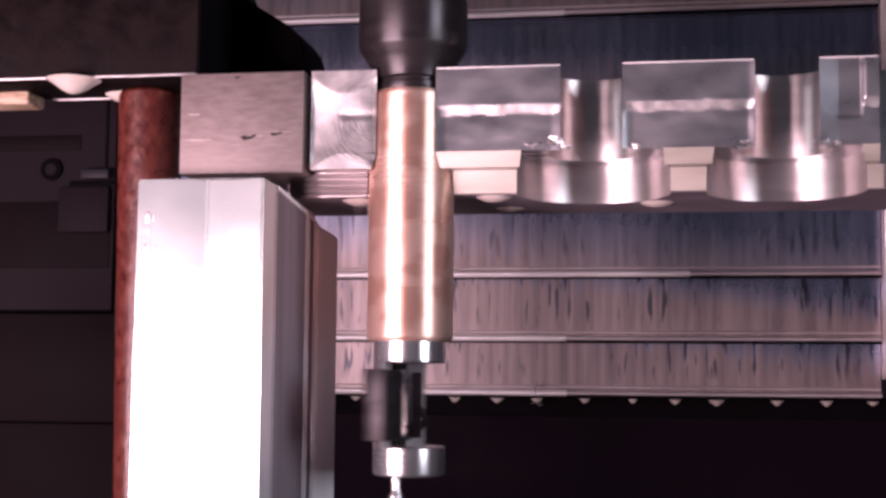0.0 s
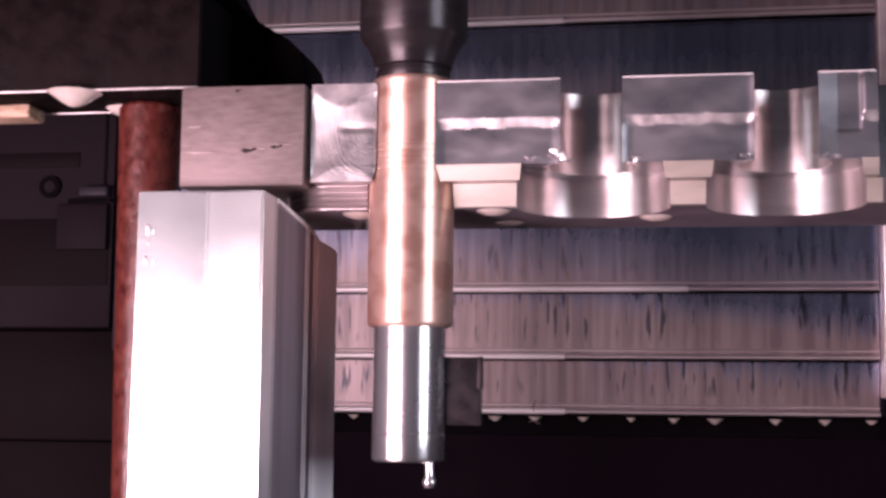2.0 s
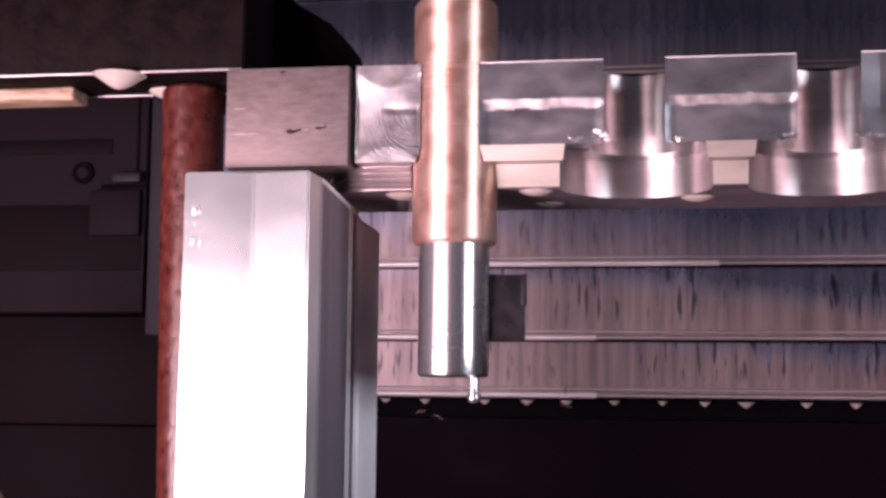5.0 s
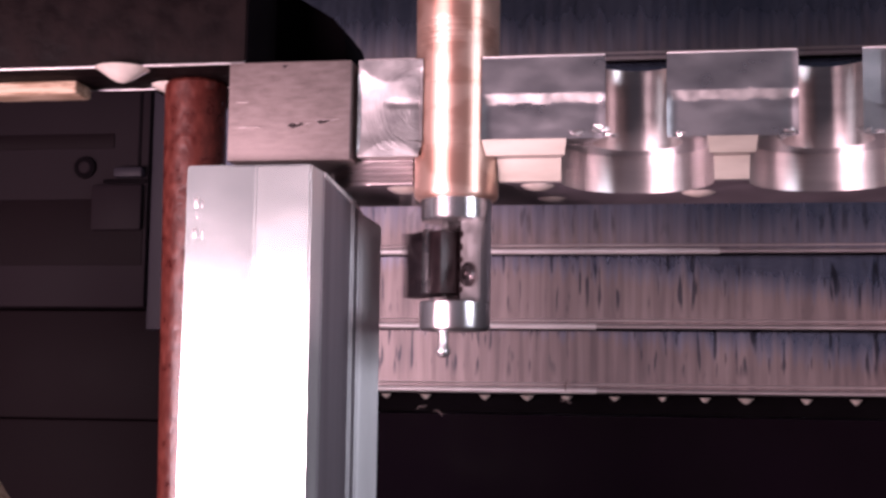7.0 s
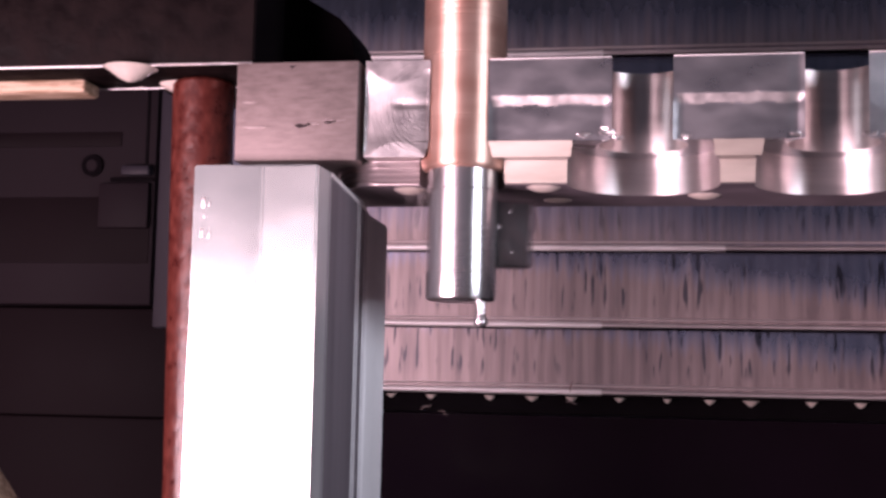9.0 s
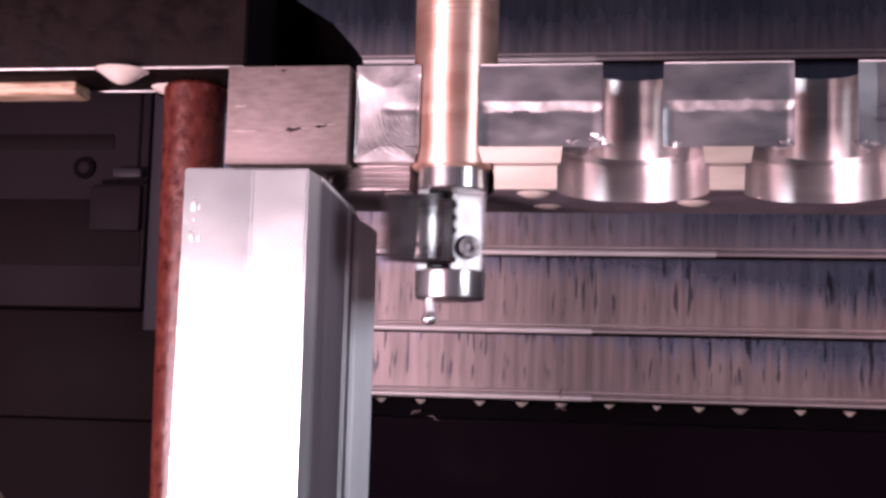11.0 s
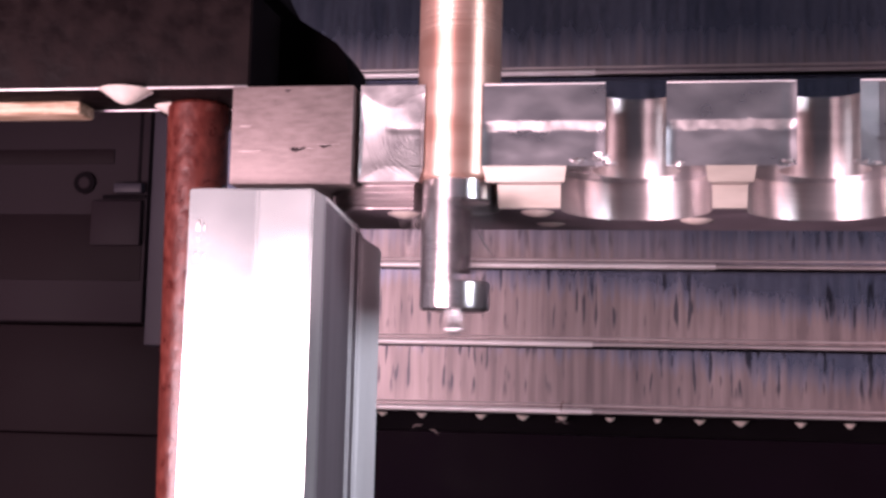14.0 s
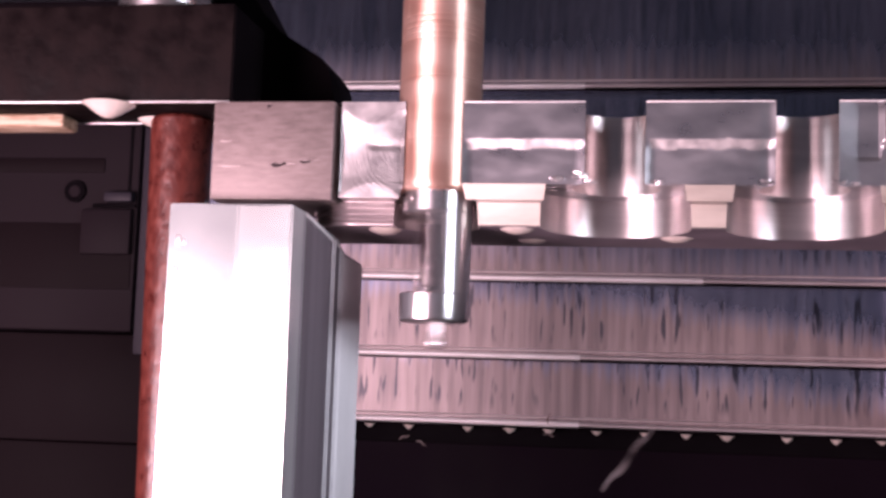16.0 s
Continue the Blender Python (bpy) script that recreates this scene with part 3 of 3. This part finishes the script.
# Downward faces take the painted shade; the ridged end gets a darker tone.
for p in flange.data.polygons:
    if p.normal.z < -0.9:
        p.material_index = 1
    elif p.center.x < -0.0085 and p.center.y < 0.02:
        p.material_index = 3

for (cx, cz, s) in ((31.0, -19.2, 1.6), (36.5, -18.4, 2.2), (39.0, -19.8, 1.4), (55.0, -19.6, 1.3), (81, -19.4, 1.4), (97.5, -19.5, 1.5), (101, -19.8, 1.0)):
    b = bmesh.new()
    bmesh.ops.create_icosphere(b, subdivisions=2, radius=s * 0.8 * K)
    r2 = random.Random(int(cx * 10))
    for v in b.verts:
        v.co = Vector((v.co.x * 1.5, v.co.y * 0.7, v.co.z * 0.6)) * r2.uniform(0.35, 1.4)
    shifted(b, Matrix.Translation(Vector((cx, 0.6, cz)) * K))
    finish("burr", b, CHIP, workpiece, "torn bright metal burr", 5)

water_drop(60, 26, -29.9, 9, 1.2, "milky coolant drop hanging under the workpiece")
water_drop(20.5, 12, -29.9, 9, 1.3, "milky coolant drop hanging under the workpiece")
water_drop(22, 34, -29.9, 8, 0.8, "milky coolant drop hanging under the workpiece")
water_drop(-14, 15, -29.9, 9, 1.4, "milky coolant drop hanging under the workpiece")

# ---- boring tool ----
TOOL_X, TOOL_Y = 0.6, 8.0
RBAR, RH = 10.45, 8.75
tool = tagged(new("back_boring_tool"), "spinning bronze-bodied boring bar with a swung-out steel blade", "boring tool")
finish("bronze_bar", lathe([(9.3, 0), (10.0, 0.3), (10.4, 0.9), (10.52, 1.8), (RBAR, 2.6), (RBAR, 12.4), (RBAR - 0.06, 12.5), (RBAR - 0.06, 12.9), (RBAR, 13.0), (RBAR, 28.0), (RBAR - 0.09, 28.15), (RBAR - 0.09, 28.45), (RBAR, 28.60), (RBAR, 37.5), (RBAR - 0.09, 37.65), (RBAR - 0.09, 37.95), (RBAR, 38.10), (RBAR, 39.0), (RBAR - 0.09, 39.15), (RBAR - 0.09, 39.45), (RBAR, 39.60), (RBAR, 40.5), (RBAR - 0.09, 40.65), (RBAR - 0.09, 40.95), (RBAR, 41.10), (RBAR, 42.0), (RBAR - 0.09, 42.15), (RBAR - 0.09, 42.45), (RBAR, 42.60), (RBAR, 43.5), (RBAR - 0.09, 43.65), (RBAR - 0.09, 43.95), (RBAR, 44.10), (RBAR, 59.8), (RBAR - 0.5, 60.7), (9.4, 61)], n=96), BRONZE, tool, angle=14)
part("holder", lathe([(9.0, 60.9), (9.2, 61.4), (9.2, 62.8), (8.8, 63), (8.8, 63.8), (9.6, 64.2), (10.0, 66.2), (11.4, 69), (12.8, 71), (13.4, 72.2), (13.4, 84), (13.0, 84.4), (13.0, 86), (13.4, 86.4), (13.4, 130), (16, 132), (16, 160)], n=96), HOLDER, tool, "blued steel tool holder")
part("head_collar", lathe([(RH - 0.4, -5.2), (RH, -4.8), (RH, 0.1)], n=72), CHROME, tool, "polished steel head")
a_f = math.degrees(math.asin(1.2 / RH))
body = arc(0, 0, RH, 180 + a_f, 360 - a_f, 60) + [(5.9, -1.2), (5.9, -4.2), (-0.5, -4.2), (-0.5, -1.2)]
head = part("head_body", prism(body, [-25.2, -5.0]), CHROME, tool, "polished steel half-round head with a slot")
head.data.materials.append(INSERT)
for p in head.data.polygons:
    if p.normal.y > 0.9:
        p.material_index = 1
# Dark sheet at the back of the slot carries its shade.
part("slot_shade", box(-0.45, 5.85, -4.15, -3.9, -25, -5.1, 0), POCKET, tool, "dark sheet for the shade in the slot")
for nz in (-8.2, -11.4, -14.6, -22.0):
    dent = shifted(lathe([(0.85, -0.06), (0.85, 0.06)], n=16), Matrix.Translation(Vector((-0.75, -1.2, nz)) * K) @ Matrix.Rotation(math.pi / 2, 4, "X"))
    part("notch", dent, POCKET, tool, "small dark notch beside the slot")
part("head_disc", lathe([(RH - 0.9, -32.2), (RH - 0.2, -31.8), (RH, -31.2), (RH, -25.5), (RH - 0.3, -25.1)], n=72), CHROME, tool, "polished steel disc")
part("pin", lathe([(0.3, -38.6), (1.2, -38.3), (1.75, -37.4), (1.75, -36.6), (1.25, -35.8), (1.15, -35), (1.15, -32)], 5.2, 0, 24), CHROME, tool, "round-ended steel pin")
blade = part("blade", box(5.6, 17.6, -0.8, 4.2, -23.4, -7.0, 0.25), BLADE, tool, "dark steel swing blade")
# The root fills the slot in a dark tone, in place of shade.
part("blade_root", box(0.6, 5.7, -3.6, 4.0, -23.0, -7.4, 0.3), POCKET, blade, "blade root coloured dark for the deep slot")
part("cutting_edge", box(16.6, 17.9, -0.9, 4.3, -14.6, -6.8, 0.15), BLADE, blade, "ground cutting edge")
part("cheek", box(5.9, 8.6, 3.6, 4.5, -22.8, -6.6, 0.2), EDGE, blade, "bright ground cheek")
for bx, bz, br in ((12.5, -9.3, 0.55), (9.5, -13.2, 0.7), (13.0, -19.5, 0.4)):
    h = shifted(lathe([(br * 0.7, -0.08), (br * 0.7, 0.08)], n=16), Matrix.Translation(Vector((bx, -0.85, bz)) * K) @ Matrix.Rotation(math.pi / 2, 4, "X"))
    part("dimple", h, SCREW, blade)
    h = shifted(lathe([(br * 1.5, -0.08), (br * 1.5, 0.08)], n=16), Matrix.Translation(Vector((bx, 4.22, bz)) * K) @ Matrix.Rotation(math.pi / 2, 4, "X"))
    part("dimple", h, POCKET, blade)
screw = shifted(lathe([(2.2, 0), (3.0, 0), (3.0, 1.1), (2.6, 1.5), (1.3, 1.6), (1.1, 0.9), (0.4, 0.8)], n=36), Matrix.Translation(Vector((-4.8, -1.25, -18.6)) * K) @ Matrix.Rotation(-math.pi / 2, 4, "X"))
part("pivot_screw", screw, SCREW, tool, "dark socket-headed pivot screw")


# ---- chips and coolant mist ----
HOME = (-8, 16, -26)  # the cutting zone inside the plate


def ribbon(points, width, thick=0.16):
    """A thin bent strip along the points."""
    b = bmesh.new()
    rows = []
    for k, p in enumerate(points):
        p = Vector(p)
        d = (Vector(points[min(k + 1, len(points) - 1)]) - Vector(points[max(k - 1, 0)])).normalized()
        w = d.cross(Vector((0.25, 1, 0.1))).normalized() * width * (0.35 + 0.65 * math.sin(math.pi * (k + 0.5) / len(points)))
        n = d.cross(w).normalized() * thick
        rows.append([b.verts.new((p + q) * K) for q in (w + n, w - n, -w - n, -w + n)])
    for r, q in zip(rows, rows[1:]):
        for k in range(4):
            m = (k + 1) % 4
            b.faces.new((r[k], r[m], q[m], q[k]))
    b.faces.new(rows[0])
    b.faces.new(rows[-1])
    return b


def chip_points(form):
    if form == "curl":
        return [(-7 + 14 * u + 2.5 * math.sin(9 * u), 1.5 * math.cos(9 * u), 7 - 13 * u + 2.0 * math.cos(9 * u)) for u in [i / 24 for i in range(25)]]
    if form == "long":
        return [(-20 + 40 * u, 0, 20 - 6 * u - 34 * u * u + 0.8 * math.sin(20 * u)) for u in [i / 30 for i in range(31)]]
    if form == "streak":
        return [(9 * u - 4.5, 1.2 * math.sin(5 * u), 16 * u - 8 + 0.6 * math.sin(12 * u)) for u in [i / 20 for i in range(21)]]
    return [(-2.5 + 5 * u, 0.6 * math.sin(6 * u), 4.5 - 9 * u) for u in [i / 12 for i in range(13)]]


def mist_material(name, colour, most):
    m, nt, b = nodes_of(name)
    b.inputs["Base Color"].default_value = (*colour, 1)
    b.inputs["Roughness"].default_value = 0.9
    co = nt.nodes.new("ShaderNodeTexCoord")
    n = nt.nodes.new("ShaderNodeTexNoise")
    n.inputs["Scale"].default_value = 130
    n.inputs["Detail"].default_value = 4
    r = nt.nodes.new("ShaderNodeMapRange")
    r.inputs[1].default_value, r.inputs[2].default_value, r.inputs[4].default_value = 0.38, 0.72, most
    nt.links.new(co.outputs["Object"], n.inputs[0])
    nt.links.new(n.outputs[0], r.inputs[0])
    nt.links.new(r.outputs[0], b.inputs["Alpha"])
    return m


MIST = mist_material("thin_coolant_mist", (0.60, 0.55, 0.56), 0.055)
THIN_CHIP = mist_material("thin_bright_chip", (0.70, 0.64, 0.64), 0.6)


def metal_chip(form):
    wide = {"curl": 0.8, "long": 0.4, "short": 0.3, "streak": 0.8}[form]
    ob = finish("metal_chip", ribbon(chip_points(form), wide), MIST if form == "streak" else THIN_CHIP, angle=60)
    return tagged(ob, "bright curled metal chip thrown off the cut", "metal chip", "flying chips")


CHIP_PATHS = [
    ("curl", [(0, (-8, 16, -26), 0), (14.4, (-8, 16, -26), 0), (14.5, (33, -15, -65), 0), (14.6, (59, -20, -83), 30), (15.0, (110, -40, -498), 30), (16, (110, -40, -498), 30)]),
    ("long", [(0, (-8, 16, -26), 0), (15.1, (-8, 16, -26), 0), (15.2, (61, -15, -66), 0), (15.6, (120, -30, -498), 0), (16, (120, -30, -498), 0)]),
    ("curl", [(0, (-8, 16, -26), 0), (14.1, (-8, 16, -26), 0), (14.2, (-65, -30, -68), 80), (14.6, (-190, -60, -498), 80), (16, (-190, -60, -498), 80)]),
    ("short", [(0, (-8, 16, -26), 0), (8.7, (-8, 16, -26), 0), (8.8, (8, -10, -69), 10), (8.9, (15, -10, -92), 40), (9.3, (40, -20, -498), 40), (16, (40, -20, -498), 40)]),
    ("short", [(0, (-8, 16, -26), 0), (13.8, (-8, 16, -26), 0), (13.9, (43, -10, -49), 20), (14.3, (150, -30, -498), 20), (16, (150, -30, -498), 20)]),
    ("short", [(0, (-8, 16, -26), 0), (12.4, (-8, 16, -26), 0), (12.5, (96, -10, -52), 30), (12.9, (220, -30, -498), 30), (16, (220, -30, -498), 30)]),
    ("short", [(0, (-8, 16, -26), 0), (12.9, (-8, 16, -26), 0), (13.0, (73, -10, -96), -8), (13.3, (150, -20, -498), -8), (16, (150, -20, -498), -8)]),
    ("short", [(0, (-8, 16, -26), 0), (15.5, (-8, 16, -26), 0), (15.6, (25, -10, -46), -30), (15.9, (60, -30, -300), -30), (16, (60, -30, -300), -30)]),
]
chips = [(metal_chip(form), rows) for form, rows in CHIP_PATHS]
last_chip = metal_chip("streak")
thrown_chip = metal_chip("streak")
chips.append((thrown_chip, [(0, HOME, 0), (15.4, HOME, 0), (15.5, (19, -10, 11), 0), (15.9, (60, -20, 300), 20), (16, (60, -20, 300), 20)]))
LAST_ROWS = [(0, HOME, 0), (15.6, HOME, 0), (15.8, (37, -20, -86), 0), (15.9, (44, -20, -84), 4), (16.0, (50, -20, -85), 8)]
chips.append((last_chip, LAST_ROWS))
for form, place, t in (("short", (-25.2, 32, -48), 11.8), ("short", (-24.8, 34, -43), 11.9), ("short", (-24.5, 30, -56), 14.2)):
    chips.append((metal_chip(form), [(0, HOME, 0), (t, HOME, 0), (t + 0.3, place, 40), (16, place, 40)]))


def mist_wisp(seed, size):
    r = random.Random(seed)
    b = bmesh.new()
    for k in range(5):
        a, c, e = r.uniform(0, 6), r.uniform(2.5, 5.5), r.uniform(0.7, 1.6)
        ox, oz = r.uniform(-0.4, 0.4) * size, r.uniform(-0.5, 0.5) * size
        pts = [(ox + size * (0.35 * e * math.sin(c * u + a) + 0.5 * (u - 0.5)), size * 0.2 * math.cos(c * u), oz + size * e * (1 - 2 * u) + size * 0.15 * math.cos(2.1 * c * u + a)) for u in [i / 36 for i in range(37)]]
        merge(b, ribbon(pts, size * r.uniform(0.06, 0.2), 0.03))
    ob = finish("coolant_mist", b, MIST, angle=80)
    return tagged(ob, "faint curling wisp of coolant mist", "mist", "coolant mist wisps")


MIST_PATHS = [
    (1, 11, [(0, HOME, 0), (14.2, HOME, 0), (14.4, (46, 0, 8), 0), (14.5, (50, 0, 13), 10), (14.6, (61, 0, 19), 20), (15.0, (90, 0, 300), 60), (16, (90, 0, 300), 60)]),
    (2, 9, [(0, HOME, 0), (14.2, HOME, 0), (14.4, (78, 0, 8), 0), (14.5, (87, 0, 17), 15), (14.6, (95, 0, 27), 30), (15.0, (160, 0, 300), 60), (16, (160, 0, 300), 60)]),
    (3, 10, [(0, HOME, 0), (14.1, HOME, 0), (14.3, (-75, -30, -60), 0), (14.4, (-74, -30, -51), 10), (14.5, (-77, -30, -49), 20), (14.7, (-83, -30, -48), 30), (15.3, (-170, -40, 320), 60), (16, (-170, -40, 320), 60)]),
    (4, 9, [(0, HOME, 0), (14.3, HOME, 0), (14.5, (-67, -30, -21), 0), (14.6, (-73, -30, -23), 20), (14.7, (-50, -30, 2), 30), (15.2, (-70, -40, 330), 60), (16, (-70, -40, 330), 60)]),
    (5, 8, [(0, HOME, 0), (14.15, HOME, 0), (14.3, (-10, -12, -40), 0), (14.5, (-11, -12, -42), 20), (14.8, (-7, -12, -38), 30), (15.6, (-20, -40, 330), 60), (16, (-20, -40, 330), 60)]),
    (6, 12, [(0, HOME, 0), (14.5, HOME, 0), (14.8, (23, 0, 15), 0), (14.9, (-52, -10, 11), 30), (15.0, (-49, -10, 14), 50), (15.6, (-60, 0, 330), 60), (16, (-60, 0, 330), 60)]),
]
wisps = [(mist_wisp(seed, size), rows) for seed, size, rows in MIST_PATHS]

# stray chips and hairs on the sill and plate
for x, y, z, turn in ((12.5, COVER_Y + 1, -77, 10), (12.8, COVER_Y + 1, -83, 100), (-44, COVER_Y + 5, -86, 70), (-37, COVER_Y + 5, -88, 115)):
    ob = finish("stray_chip", ribbon([(0.4 * math.sin(i), 0, 2.2 - 0.55 * i) for i in range(9)], 0.25, 0.1), RUST if turn == 10 else STEEL_BLOCK, angle=60)
    ob.matrix_world = pose(x * K, y * K, z * K, 0, turn, 0)
    tagged(ob, "tiny stray metal chip clinging to a wet edge", "metal chip", "stray chips")


# ---- movement ----
def knot(rows, t):
    for (a, va), (b, vb) in zip(rows, rows[1:]):
        if t <= b:
            return va + (vb - va) * (t - a) / (b - a)
    return rows[-1][1]


LIFT = [(0, -65.6), (0.5, -65.3), (1.5, -61.5), (3, -54.2), (4.2, -47.6), (6.3, -38), (7, -34.2), (8.3, -27.6), (9.2, -26.4), (11.3, -25), (12.5, -24), (14.5, -23), (16, -22)]
SPIN = [(0, 0), (2.3, 1380), (2.5, 1491), (2.7, 1620), (8.5, 5106), (9.0, 6250), (11.5, 12338), (12.0, 13565), (12.5, 14762), (14.5, 19600), (16.0, 23246)]
RISE_B = [(0, -58), (3.5, -57.6), (6.5, -55), (7, -54.2), (8.5, -53.2), (16, -53)]
RISE_A = [(0, -34), (1.5, -33.2), (3.5, -31), (6.5, -26.6), (7, -25.8), (9, -24), (16, -23.2)]
RISE_UP = [(0, 34), (3.5, 41), (7, 48), (9, 51), (16, 51.5)]
RISE_TOP = [(0, 65), (1.5, 68), (3.5, 73), (7, 84), (9, 89), (16, 91)]


def motions():
    steps = [i / 30 for i in range(481)]
    walk(tool, [(t, pose(TOOL_X * K, TOOL_Y * K, knot(LIFT, t) * K, 0, 0, knot(SPIN, t) - 113)) for t in steps])
    for ob, rows in ((cover_b, RISE_B), (cover_a, RISE_A), (cover_up, RISE_UP), (cover_top, RISE_TOP)):
        walk(ob, [(t, pose(0, 0, z * K)) for t, z in rows])
    for ob, rows in chips + wisps:
        walk(ob, [(t, pose(p[0] * K, p[1] * K, p[2] * K, 0, turn, 0)) for t, p, turn in rows])


motions()
